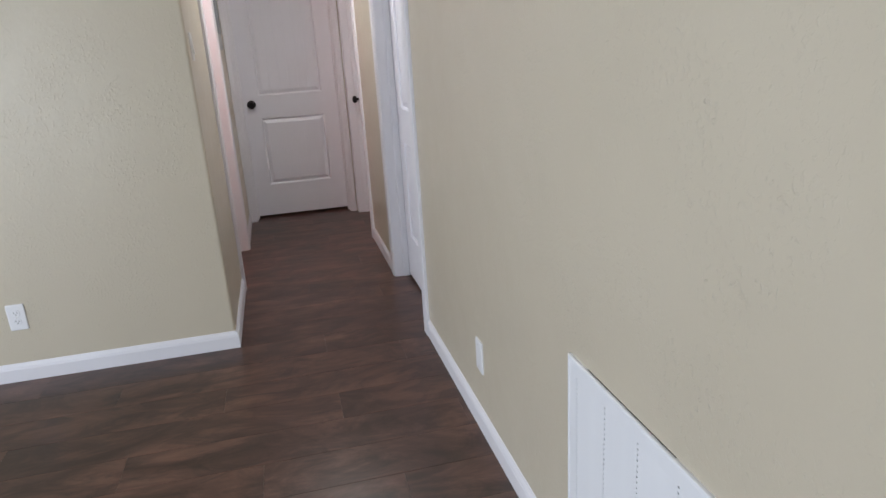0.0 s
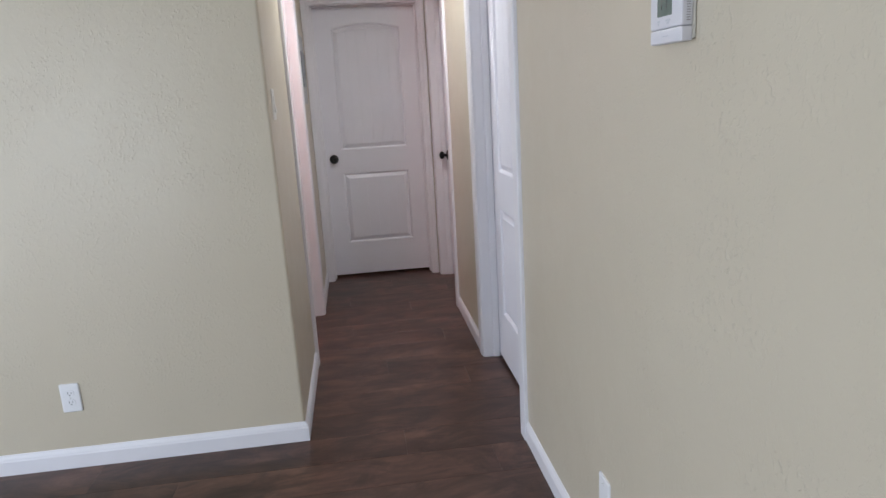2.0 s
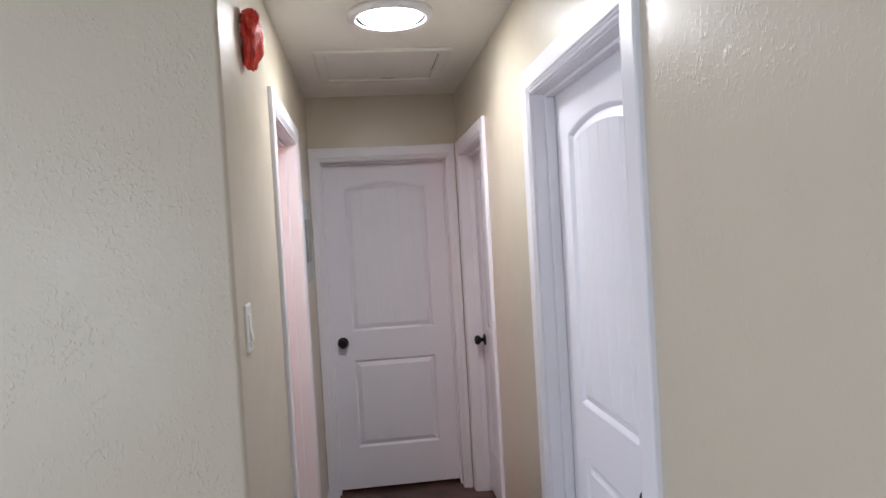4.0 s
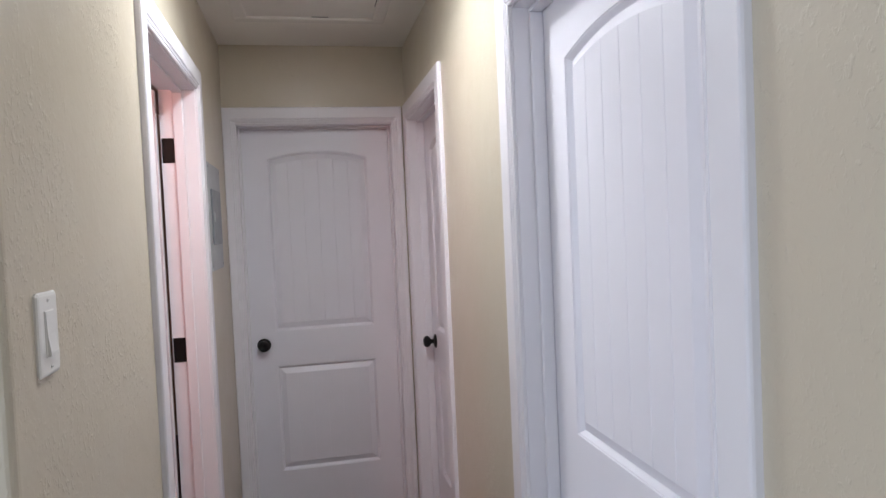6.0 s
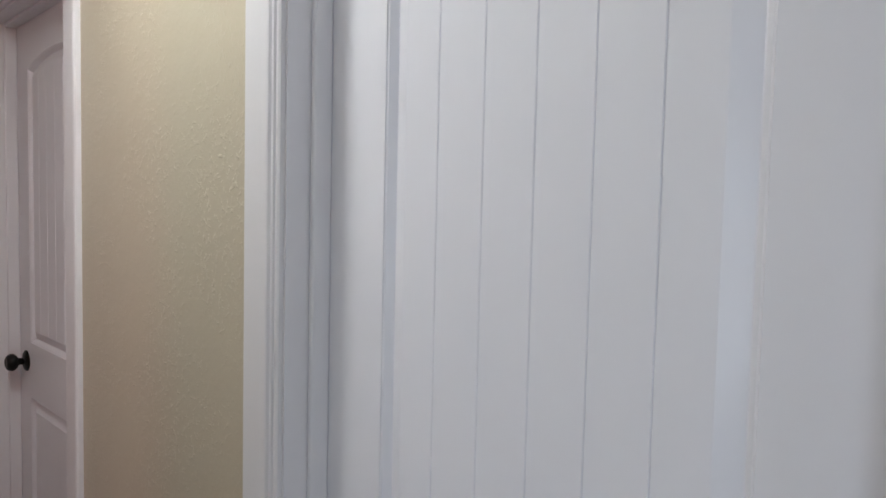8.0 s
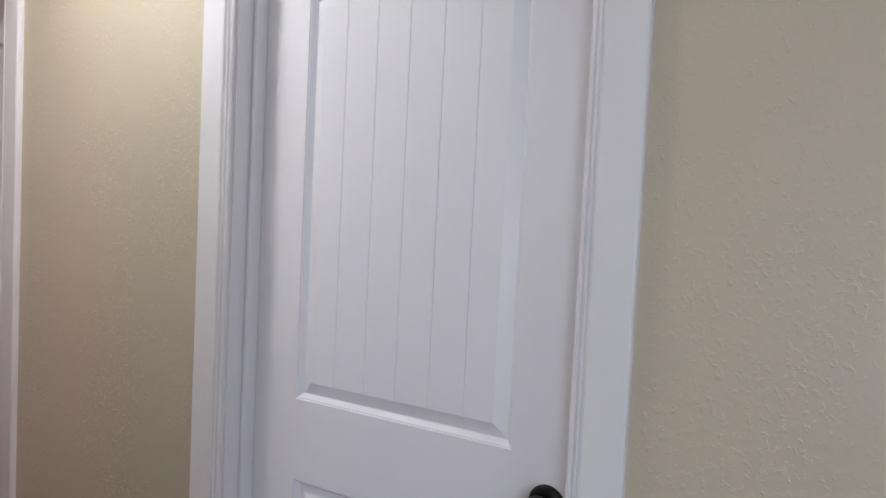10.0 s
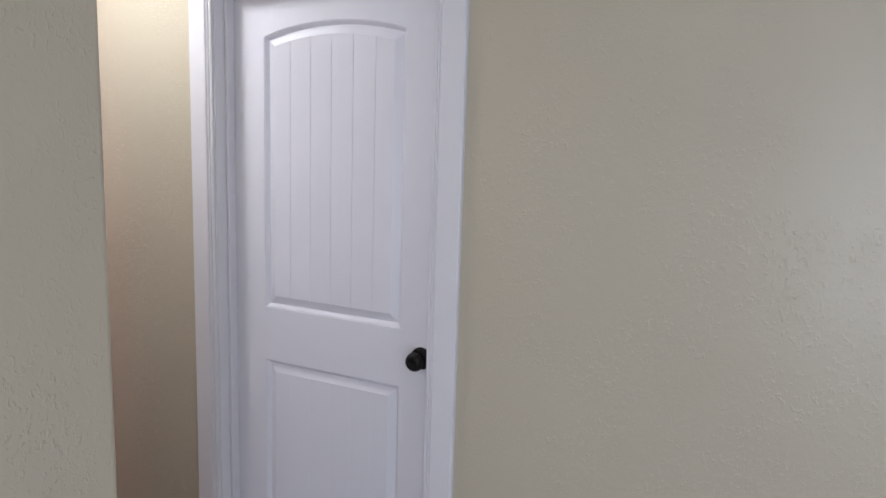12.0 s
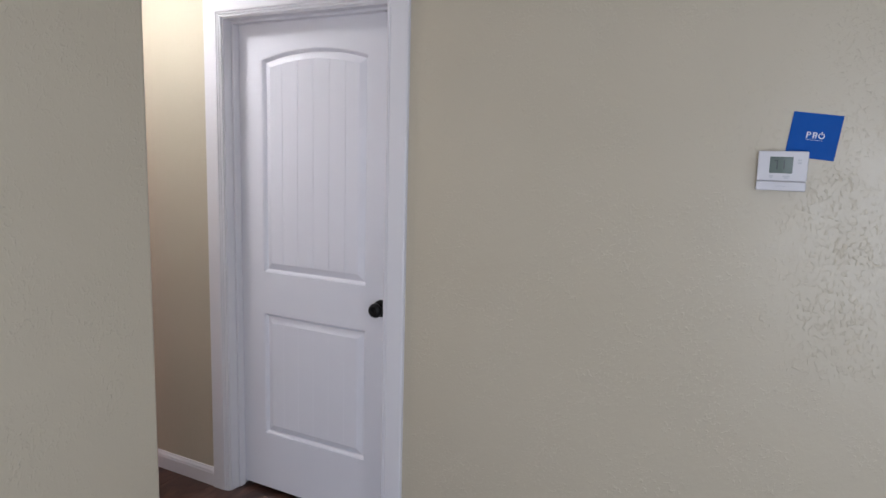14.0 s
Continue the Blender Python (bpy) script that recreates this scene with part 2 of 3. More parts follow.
J = 0.018   # jamb board
R1 = (-0.124, 0.669)
R2 = (1.634, 2.375)
EN = (-0.840, -0.075)
L1 = (0.868, 1.640)
wall("wall_right", 0, THICK, ROOM_B, HALL_END + 0.135, "beige textured plaster wall with two white doors",
     [(R1[0] - J, R1[1] + J, 0, HEAD + J), (R2[0] - J, R2[1] + J, 0, HEAD + J)])
wall("wall_front", ROOM_L, HALL_L, 0, THICK, "beige textured plaster wall beside the hallway mouth", along="x", bevel=0.012)
wall("wall_hall_left", HALL_L - THICK, HALL_L, THICK, HALL_END + 0.135, "beige textured hallway wall with an open doorway",
     [(L1[0] - J, L1[1] + J, 0, HEAD + J)])
wall("wall_hall_end", HALL_L, 0, HALL_END, HALL_END + 0.135, "beige wall at the end of the hallway",
     [(EN[0] - J, EN[1] + J, 0, HEAD + J)], along="x")
wall("wall_left", ROOM_L - THICK, ROOM_L, ROOM_B, REAR, "plain beige unseen wall added to block sky light with a window", [(-3.0, -1.5, 0.08, 2.08)])
wall("wall_back", ROOM_L - THICK, SIDE, ROOM_B - THICK, ROOM_B, "plain beige unseen wall added to block sky light with a window", [(-4.1, -2.6, 0.08, 2.08)], along="x")
# unseen shell behind the doors, added only to stop outside light
wall("block_wall_side", SIDE, SIDE + THICK, ROOM_B, REAR, "plain beige unseen wall added to block sky light")
wall("block_wall_rear", ROOM_L - THICK, SIDE + THICK, REAR, REAR + THICK, "plain beige unseen wall added to block sky light", along="x")
structure("ceiling", boxed(ROOM_L - THICK, SIDE + THICK, ROOM_B - THICK, REAR + THICK, CEIL, CEIL + 0.12), CEILING,
          "off-white lightly textured ceiling")
structure("subfloor", boxed(ROOM_L - THICK, SIDE + THICK, ROOM_B - THICK, REAR + THICK, -0.15, -0.009), SUBFLOOR,
          "dark underlay below the floor planks")
tagged(new("ground", bpy.data.meshes.new("ground")), "bare flat ground outside the house", "", "", "structure")
gb = bmesh.new()
bmesh.ops.create_grid(gb, x_segments=1, y_segments=1, size=600)
bmesh.ops.translate(gb, vec=(0, 0, -0.3), verts=gb.verts)
gb.to_mesh(bpy.data.objects["ground"].data)
gb.free()
bpy.data.objects["ground"].data.materials.append(plain("dry_ground", (0.20, 0.19, 0.15), 0.9, 0, 0.2, 0.5))


def window(name, m, width, height):
    """A two-light window: frame, mullion and panes. Local x along the wall, y into it."""
    w = empty(name, m, label="white-framed window in the room's outer wall", kind="structure")
    f = 0.05
    for z in (0, height - f):
        part("window_frame", boxed(0, width, 0.02, 0.09, z, z + f, bevel=0.004), TRIM, w)
    for x in (0, width / 2 - f / 2, width - f):
        part("window_frame", boxed(x, x + f, 0.022, 0.088, f, height - f, bevel=0.004), TRIM, w)
    for x in (f, width / 2 + f / 2):
        p = part("pane", boxed(x, x + width / 2 - 1.5 * f, 0.052, 0.058, f, height - f), GLASS, w)
        p.visible_shadow = False
    part("window_sill", boxed(-0.03, width + 0.03, -0.05, 0.02, -0.025, 0, bevel=0.004), TRIM, w)


window("window_1", pose(ROOM_L - 0.03, -3.0, 0.08, 0, 0, 90), 1.5, 2.0)
window("window_2", pose(-2.6, ROOM_B - 0.03, 0.08, 0, 0, 180), 1.5, 2.0)


# ---- baseboards ----
BASE = [(0, 0), (0.0125, 0), (0.0125, 0.058), (0.0105, 0.064), (0.0105, 0.067), (0.0085, 0.072), (0.0045, 0.079), (0.003, 0.084), (0, 0.085)]


def baseboard(a, b, out, start=0.0, end=0.0):
    """A moulded board from a to b, standing out from the wall; start and end: 1 an outer mitre, 0 square."""
    a, b, out = Vector((*a, 0)), Vector((*b, 0)), Vector((*out, 0))
    run = (b - a).normalized()
    loops = []
    for p, s in ((a, -start), (b, end)):
        loops.append([p + out * d + run * d * s + Vector((0, 0, z)) for d, z in BASE])
    bm = rings(bmesh.new(), loops, True, True)
    return structure("baseboard", bm, TRIM, "white moulded wooden baseboard along the wall")


baseboard((0, ROOM_B), (0, R1[0] - 0.097), (-1, 0))
baseboard((0, R1[1] + 0.097), (0, R2[0] - 0.096), (-1, 0))
baseboard((ROOM_L, 0), (HALL_L, 0), (0, -1), end=1)
baseboard((HALL_L, 0), (HALL_L, L1[0] - 0.085), (1, 0), start=1)
baseboard((HALL_L, L1[1] + 0.085), (HALL_L, HALL_END - 0.017), (1, 0))
baseboard((ROOM_L, ROOM_B), (ROOM_L, 0), (1, 0))
baseboard((ROOM_L, ROOM_B), (0, ROOM_B), (0, 1))


# ---- door frames ----
def casing_profile(width):
    p = [(0, 0), (0, 0.008), (0.003, 0.0105), (0.007, 0.0110), (0.0085, 0.0078), (0.0105, 0.0078), (0.012, 0.0125), (0.0155, 0.0138),
         (0.0172, 0.0103), (0.0195, 0.0103), (0.022, 0.0155), (0.026, 0.0165)]
    return p + [(width - 0.005, 0.0165), (width - 0.0015, 0.0145), (width, 0.011), (width, 0)]


def door_frame(name, m, width, left, right, top, slab, depth, label):
    """Jambs, stops and mitred casings. Local x across the opening, y into the wall, z up."""
    fr = empty(name, m, label=label, kind="structure")
    rv = 0.005
    pl, pr, pt = casing_profile(left), casing_profile(right), casing_profile(top)
    loops = [[(-rv - w, -t, 0) for w, t in pl], [(-rv - w, -t, HEAD + rv + wt) for (w, t), (wt, _) in zip(pl, pt)]]
    part("casing", rings(bmesh.new(), loops, True, True), TRIM, fr)
    loops = [[(width + rv + w, -t, 0) for w, t in pr], [(width + rv + w, -t, HEAD + rv + wt) for (w, t), (wt, _) in zip(pr, pt)]]
    part("casing", rings(bmesh.new(), loops, True, True), TRIM, fr)
    loops = [[(-rv - w, -t, HEAD + rv + wt) for (w, _), (wt, t) in zip(pl, pt)],
             [(width + rv + w, -t, HEAD + rv + wt) for (w, _), (wt, t) in zip(pr, pt)]]
    part("head_casing", rings(bmesh.new(), loops, True, True), TRIM, fr)
    part("jamb", boxed(-J, 0, 0, depth, 0, HEAD), TRIM, fr)
    part("jamb", boxed(width, width + J, 0, depth, 0, HEAD), TRIM, fr)
    part("head_jamb", boxed(-J, width + J, 0, depth, HEAD, HEAD + J), TRIM, fr)
    s = 0.011
    part("stop", boxed(0, s, slab - 0.036, slab - 0.0002, 0, HEAD - s, bevel=0.004, seg=2), TRIM, fr)
    part("stop", boxed(width - s, width, slab - 0.036, slab - 0.0002, 0, HEAD - s, bevel=0.004, seg=2), TRIM, fr)
    part("head_stop", boxed(0, width, slab - 0.036, slab - 0.001, HEAD - s, HEAD, bevel=0.002), TRIM, fr)
    return fr


SLAB_R, SLAB_E = 0.078, 0.100
frame_r1 = pose(0, R1[1], 0, 0, 0, -90)
frame_r2 = pose(0, R2[1], 0, 0, 0, -90)
frame_end = pose(EN[0], HALL_END, 0)
frame_l1 = pose(HALL_L, L1[0], 0, 0, 0, 90)
white_frame = "white painted door frame with fluted casing"
door_frame("door_frame_1", frame_r1, R1[1] - R1[0], 0.092, 0.092, 0.088, SLAB_R, THICK, white_frame)
door_frame("door_frame_2", frame_r2, R2[1] - R2[0], 0.068, 0.091, 0.081, SLAB_R, THICK, white_frame)
door_frame("door_frame_3", frame_end, EN[1] - EN[0], 0.059, 0.050, 0.079, SLAB_E, 0.135, white_frame)
bath_frame = door_frame("door_frame_4", frame_l1, L1[1] - L1[0], 0.080, 0.080, 0.079, SLAB_R, THICK,
                        "white door frame of the open, pink-lit doorway")
for z in (0.28, 1.10, 1.83):
    w = L1[1] - L1[0]
    h = part("hinge", boxed(w - 0.0025, w - 0.0002, SLAB_R + 0.001, THICK - 0.003, z - 0.045, z + 0.045, bevel=0.001), BRONZE, bath_frame, "dark bronze hinge leaf")
    for dz in (-0.03, 0, 0.03):
        b = turned([(0.004, -0.0012), (0.004, 0), (0.0, 0.0002)], 10, "x")
        bmesh.ops.rotate(b, cent=(0, 0, 0), matrix=Matrix.Rotation(math.pi, 3, "Z"), verts=b.verts)
        bmesh.ops.translate(b, vec=(w - 0.0028, (SLAB_R + THICK) / 2 + (0.006 if dz else -0.006), z + dz), verts=b.verts)
        part("screw", b, BRONZE, h)


# ---- doors ----
DOOR_H = 2.028


def outline(u0, u1, v0, v1, rise, d, steps=20):
    """A panel's outline, d inside its edge; its top rises to a flat arch."""
    pts = [(u0 + d, v0 + d), (u1 - d, v0 + d)]
    if rise:
        half = (u1 - u0) / 2
        rad = (half * half + rise * rise) / (2 * rise)
        cu, cv = (u0 + u1) / 2, v1 + rise - rad
    for i in range(steps + 1):
        u = (u1 - d) + (u0 - u1 + 2 * d) * i / steps
        pts.append((u, cv + math.sqrt((rad - d) ** 2 - (u - cu) ** 2) if rise else v1 - d))
    return pts


MOULD = [(0, 0), (0.0012, 0.0020), (0.0040, 0.0028), (0.0055, 0.0048), (0.0122, 0.0135), (0.0138, 0.0140), (0.0410, 0.0022)]


def panel_door(name, m, width, knob_u, knob_z, u0, u1, label):
    """A moulded two-panel door. Local x across, y into the door, z up from its foot."""
    d = empty(name, m, label=label, kind="structure")
    lo, hi, rise, t = (0.264, 0.811), (0.993, 1.878), 0.038, 0.035
    bm = bmesh.new()

    def flat(*pts):
        bm.faces.new([bm.verts.new((u, 0, v)) for u, v in pts])
    foot = 0.007
    flat((0, foot), (u0, foot), (u0, DOOR_H), (0, DOOR_H))
    flat((u1, foot), (width, foot), (width, DOOR_H), (u1, DOOR_H))
    flat((u0, foot), (u1, foot), (u1, lo[0]), (u0, lo[0]))
    flat((u0, lo[1]), (u1, lo[1]), (u1, hi[0]), (u0, hi[0]))
    arc = outline(u0, u1, *hi, rise, 0)[2:]
    for a, b in zip(arc, arc[1:]):
        flat(a, b, (b[0], DOOR_H), (a[0], DOOR_H))
    e = [(0, foot), (width, foot), (width, DOOR_H), (0, DOOR_H)]
    rings(bm, [[(u, 0, v) for u, v in e], [(u, t, v) for u, v in e]], False, True)
    bmesh.ops.remove_doubles(bm, verts=bm.verts, dist=1e-5)
    part("slab", bm, DOOR, d)
    for nm, (v0, v1), r in (("upper_panel", hi, rise), ("lower_panel", lo, 0)):
        loops = [[(u, dep, v) for u, v in outline(u0, u1, v0, v1, r, ins)] for ins, dep in MOULD]
        p = part(nm, rings(bmesh.new(), loops), DOOR, d)
        # planks of the field, with grooves between them
        ins, dep = MOULD[-1]
        inner = outline(u0, u1, v0, v1, r, ins)
        top = inner[2:]
        a, b = u0 + ins, u1 - ins
        pitch = 0.0797 * (u1 - u0) / 0.529
        mid = (u0 + u1) / 2
        cuts = [a] + [mid + pitch * k for k in (-2, -1, 0, 1, 2)] + [b]

        def height(u):
            for (ua, va), (ub, vb) in zip(top, top[1:]):
                if ub - 1e-6 <= u <= ua + 1e-6:
                    return va + (vb - va) * (u - ua) / (ub - ua)
            return v1 - ins
        g = 0.0016 if r else 0.0008
        gd = 0.0022 if r else 0.0004
        for i, (s, f) in enumerate(zip(cuts, cuts[1:])):
            us = [s] + ([s + g] if i else []) + [s + (f - s) * k / 4 for k in (1, 2, 3)] + ([f - g] if i < 5 else []) + [f]
            pm = bmesh.new()
            cols = []
            for k, u in enumerate(us):
                y = dep + (gd if (k == 0 and i) or (k == len(us) - 1 and i < 5) else 0)
                cols.append([(u, y, v0 + ins), (u, y, height(u)), (u, y + 0.006, height(u)), (u, y + 0.006, v0 + ins)])
            part("plank", rings(pm, cols, True, True), DOOR, p)
    # knob
    prof_rose = [(0.0345, 0), (0.0345, -0.003), (0.030, -0.007), (0.020, -0.010), (0.013, -0.011)]
    k = part("knob", turned([(0.0115, -0.009), (0.011, -0.021), (0.013, -0.026), (0.022, -0.031), (0.0278, -0.039), (0.0286, -0.046),
                             (0.0255, -0.054), (0.020, -0.0595), (0.012, -0.062), (0.0105, -0.0605), (0.0, -0.060)], 36, "y"), BRONZE, d,
             "dark oil-rubbed bronze door knob", True)
    rose = part("rose", turned(prof_rose, 36, "y"), BRONZE, k, "", True)
    for o in (k,):
        o.location = (knob_u, 0, knob_z)
    return d


white_door = "closed white two-panel arched door with dark knob"
panel_door("door_1", frame_r1 @ pose(0.003, SLAB_R, 0.014), R1[1] - R1[0] - 0.006, 0.733, 0.912, 0.131, 0.6585, white_door)
panel_door("door_2", frame_r2 @ pose(0.003, SLAB_R, 0.014), R2[1] - R2[0] - 0.006, 0.075, 0.926, 0.118, 0.620, white_door)
panel_door("door_3", frame_end @ pose(0.003, SLAB_E, 0.014), EN[1] - EN[0] - 0.006, 0.069, 0.926, 0.129, 0.638, white_door)
panel_door("door_4", pose(HALL_L - THICK - 0.767, L1[1] - 0.040, 0.014), 0.759, 0.062, 0.934, 0.121, 0.640, "white two-panel door standing open into the pink-lit room")


# ---- fixtures ----
def ceiling_light(x, y, r):
    c = empty("ceiling_light", pose(x, y, CEIL), label="round white LED ceiling light, lit", category="ceiling light")
    part("trim_ring", turned([(r, 0), (r, -0.012), (r - 0.003, -0.019), (r - 0.010, -0.023), (r * 0.86, -0.026), (r * 0.815, -0.025), (r * 0.805, -0.021), (r * 0.800, -0.004)], 64), PLASTIC, c, "", True)
    part("reflector_ring", turned([(r * 0.803, -0.002), (r * 0.799, -0.021), (r * 0.735, -0.009), (r * 0.70, -0.002)], 64), DARK_RING, c, "dark shadow-gap ring", True)
    part("diffuser", turned([(r * 0.715, -0.003), (r * 0.715, -0.014), (r * 0.69, -0.020), (r * 0.50, -0.031), (r * 0.25, -0.037), (0, -0.039)], 64), LENS, c, "glowing frosted diffuser", True)



ceiling_light(-0.452, 0.977, 0.164)


def attic_hatch(x0, x1, y0, y1):
    h = empty("attic_hatch", pose(0, 0, CEIL), label="painted attic access hatch with plain trim", category="attic hatch")
    f = 0.052
    part("board", boxed(x0 + f - 0.004, x1 - f + 0.004, y0 + f - 0.004, y1 - f + 0.004, -0.006, 0.004, bevel=0.001), CAULK, h)
    part("trim_board", boxed(x0, x1, y0, y0 + f, -0.016, 0, bevel=0.003), CAULK, h)
    part("trim_board", boxed(x0, x1, y1 - f, y1, -0.016, 0, bevel=0.003), CAULK, h)
    part("trim_board", boxed(x0, x0 + f, y0 + f + 0.0005, y1 - f - 0.0005, -0.0155, 0, bevel=0.003), CAULK, h)
    part("trim_board", boxed(x1 - f, x1, y0 + f + 0.0005, y1 - f - 0.0005, -0.0155, 0, bevel=0.003), CAULK, h)
    part("gap", boxed(x1 - f - 0.0075, x1 - f - 0.0045, y0 + f + 0.02, y1 - f - 0.16, -0.0075, -0.0055), SLOT, h, "dark crack beside the board")
    part("gap", boxed(-0.46, -0.39, y1 - f - 0.008, y1 - f - 0.003, -0.0075, -0.0055), SLOT, h, "dark crack beside the board")


attic_hatch(-0.782, -0.146, 1.452, 2.048)


def wall_plate(name, m, w, h, material, label, category):
    """A bevelled cover plate. Local x across, z up, y out of the wall (negative)."""
    p = empty(name, m, label=label, category=category)
    bm = bmesh.new()
    loops = []
    for ins, dep in ((0, 0), (0, -0.003), (0.002, -0.0052), (0.006, -0.0062)):
        a, b = w / 2 - ins, h / 2 - ins
        c = 0.004
        loops.append([(x, dep, z) for x, z in ((-a + c, -b), (a - c, -b), (a, -b + c), (a, b - c), (a - c, b), (-a + c, b), (-a, b - c), (-a, -b + c))])
    part("cover_plate", rings(bm, loops, True, True), material, p)
    return p


def screw(parent, x, z, y=-0.0062, r=0.0028):
    b = turned([(r, 0.0), (r, -0.0006), (r * 0.6, -0.0011), (0, -0.0012)], 12, "y")
    bmesh.ops.translate(b, vec=(x, y, z), verts=b.verts)
    s = part("screw", b, IVORY, parent)
    part("screw_slot", boxed(x - r * 0.8, x + r * 0.8, y - 0.0015, y - 0.0011, z - 0.0004, z + 0.0004), SLOT, s)


def duplex(p):
    for dz in (-0.0195, 0.0195):
        bm = bmesh.new()
        loops = []
        for ins, dep in ((0, -0.005), (0, -0.0072), (0.0012, -0.0080)):
            a, b = 0.0165 - ins, 0.0138 - ins
            c = 0.006
            loops.append([(x, dep, z + dz) for x, z in ((-a + c, -b), (a - c, -b), (a, -b + c), (a, b - c), (a - c, b), (-a + c, b), (-a, b - c), (-a, -b + c))])
        f = part("receptacle_face", rings(bm, loops, True, True), PLASTIC, p)
        for x, hh in ((-0.0064, 0.0042), (0.0064, 0.0034)):
            part("slot", boxed(x - 0.0010, x + 0.0010, -0.0083, -0.0079, dz + 0.0028 - hh, dz + 0.0028 + hh), SLOT, f)
        g = turned([(0.0024, 0), (0.0024, -0.0004), (0, -0.0004)], 12, "y")
        bmesh.ops.translate(g, vec=(0, -0.0080, dz - 0.0068), verts=g.verts)
        part("ground_hole", g, SLOT, f)
    screw(p, 0, 0)


outlet = wall_plate("wall_outlet", pose(-1.797, 0, 0.301), 0.074, 0.120, PLASTIC, "white duplex outlet on the beige wall", "outlet")
duplex(outlet)
blank = wall_plate("cable_plate", pose(0, -1.056, 0.292, 0, 0, -90), 0.074, 0.120, PLASTIC, "plain white cover plate low on the beige wall", "wall plate")
screw(blank, 0, 0.042)
screw(blank, 0, -0.042)
switch = wall_plate("light_switch", pose(HALL_L, 0.122, 1.386, 0, 0, 90), 0.074, 0.120, IVORY, "white rocker light switch inside the hallway mouth", "light switch")
bm = bmesh.new()
box(bm, -0.0168, 0.0168, -0.0078, -0.004, -0.0335, 0.0335, bevel=0.001)
part("switch_frame", bm, IVORY, switch)
rk = rings(bmesh.new(), [[(x, y, z) for y, z in ((-0.005, -0.0315), (-0.0125, -0.0315), (-0.0125, -0.026), (-0.0090, 0.0), (-0.0082, 0.0315), (-0.005, 0.0315))] for x in (-0.0150, 0.0150)], True, True)
part("rocker", rk, IVORY, switch)
screw(switch, 0, 0.048)
screw(switch, 0, -0.048)


def breaker_panel():
    p = empty("breaker_panel", pose(HALL_L, 1.785, 1.372, 0, 0, 90), label="grey metal breaker panel set in the hallway wall", category="breaker panel")
    w, h = 0.365, 0.435
    part("cover", boxed(0, w, -0.010, 0, 0, h, bevel=0.003), GREY, p)
    d = part("panel_door", boxed(0.055, w - 0.055, -0.017, -0.0102, 0.105, h - 0.105, bevel=0.003), GREY_D, p, "darker grey hinged panel door")
    part("latch", boxed(0.064, 0.084, -0.022, -0.0172, h / 2 - 0.02, h / 2 + 0.02, bevel=0.002), GREY, d)
    for x in (0.02, w - 0.02):
        for z in (0.02, h - 0.02):
            b = turned([(0.005, 0), (0.005, -0.0015), (0, -0.0022)], 12, "y")
            bmesh.ops.translate(b, vec=(x, -0.010, z), verts=b.verts)
            part("screw", b, GREY_D, p)


breaker_panel()


def bagged_alarm():
    """A round alarm on the wall, wrapped in crinkled red plastic with a loose tail."""
    a = empty("smoke_alarm", pose(HALL_L, 0.322, 2.168, 0, 0, 90), label="wall alarm wrapped in crinkled red plastic film", category="smoke alarm")
    part("base", turned([(0.044, 0), (0.044, -0.010), (0.040, -0.012), (0, -0.012)], 40, "y"), PLASTIC, a, "white plastic base")
    bm = bmesh.new()
    bmesh.ops.create_icosphere(bm, subdivisions=5, radius=1)
    for v in bm.verts:
        c = v.co.copy()
        f = 1 + 0.34 * noise.noise(c * 1.9 + Vector((5, 2, 1))) + 0.26 * abs(noise.noise(c * 4.2 + Vector((3, 1, 7)))) + 0.10 * abs(noise.noise(c * 9))
        x, y, z = c.x * 0.051 * f, c.y * 0.027 * f - 0.024, c.z * 0.066 * f
        low = max(0.0, -c.z - 0.25)
        z -= 0.030 * low
        x *= 1 - 0.45 * low
        v.co = (x, min(y, -0.0005), z)
    part("film", bm, RED, a, "crinkled red plastic film", True)


bagged_alarm()


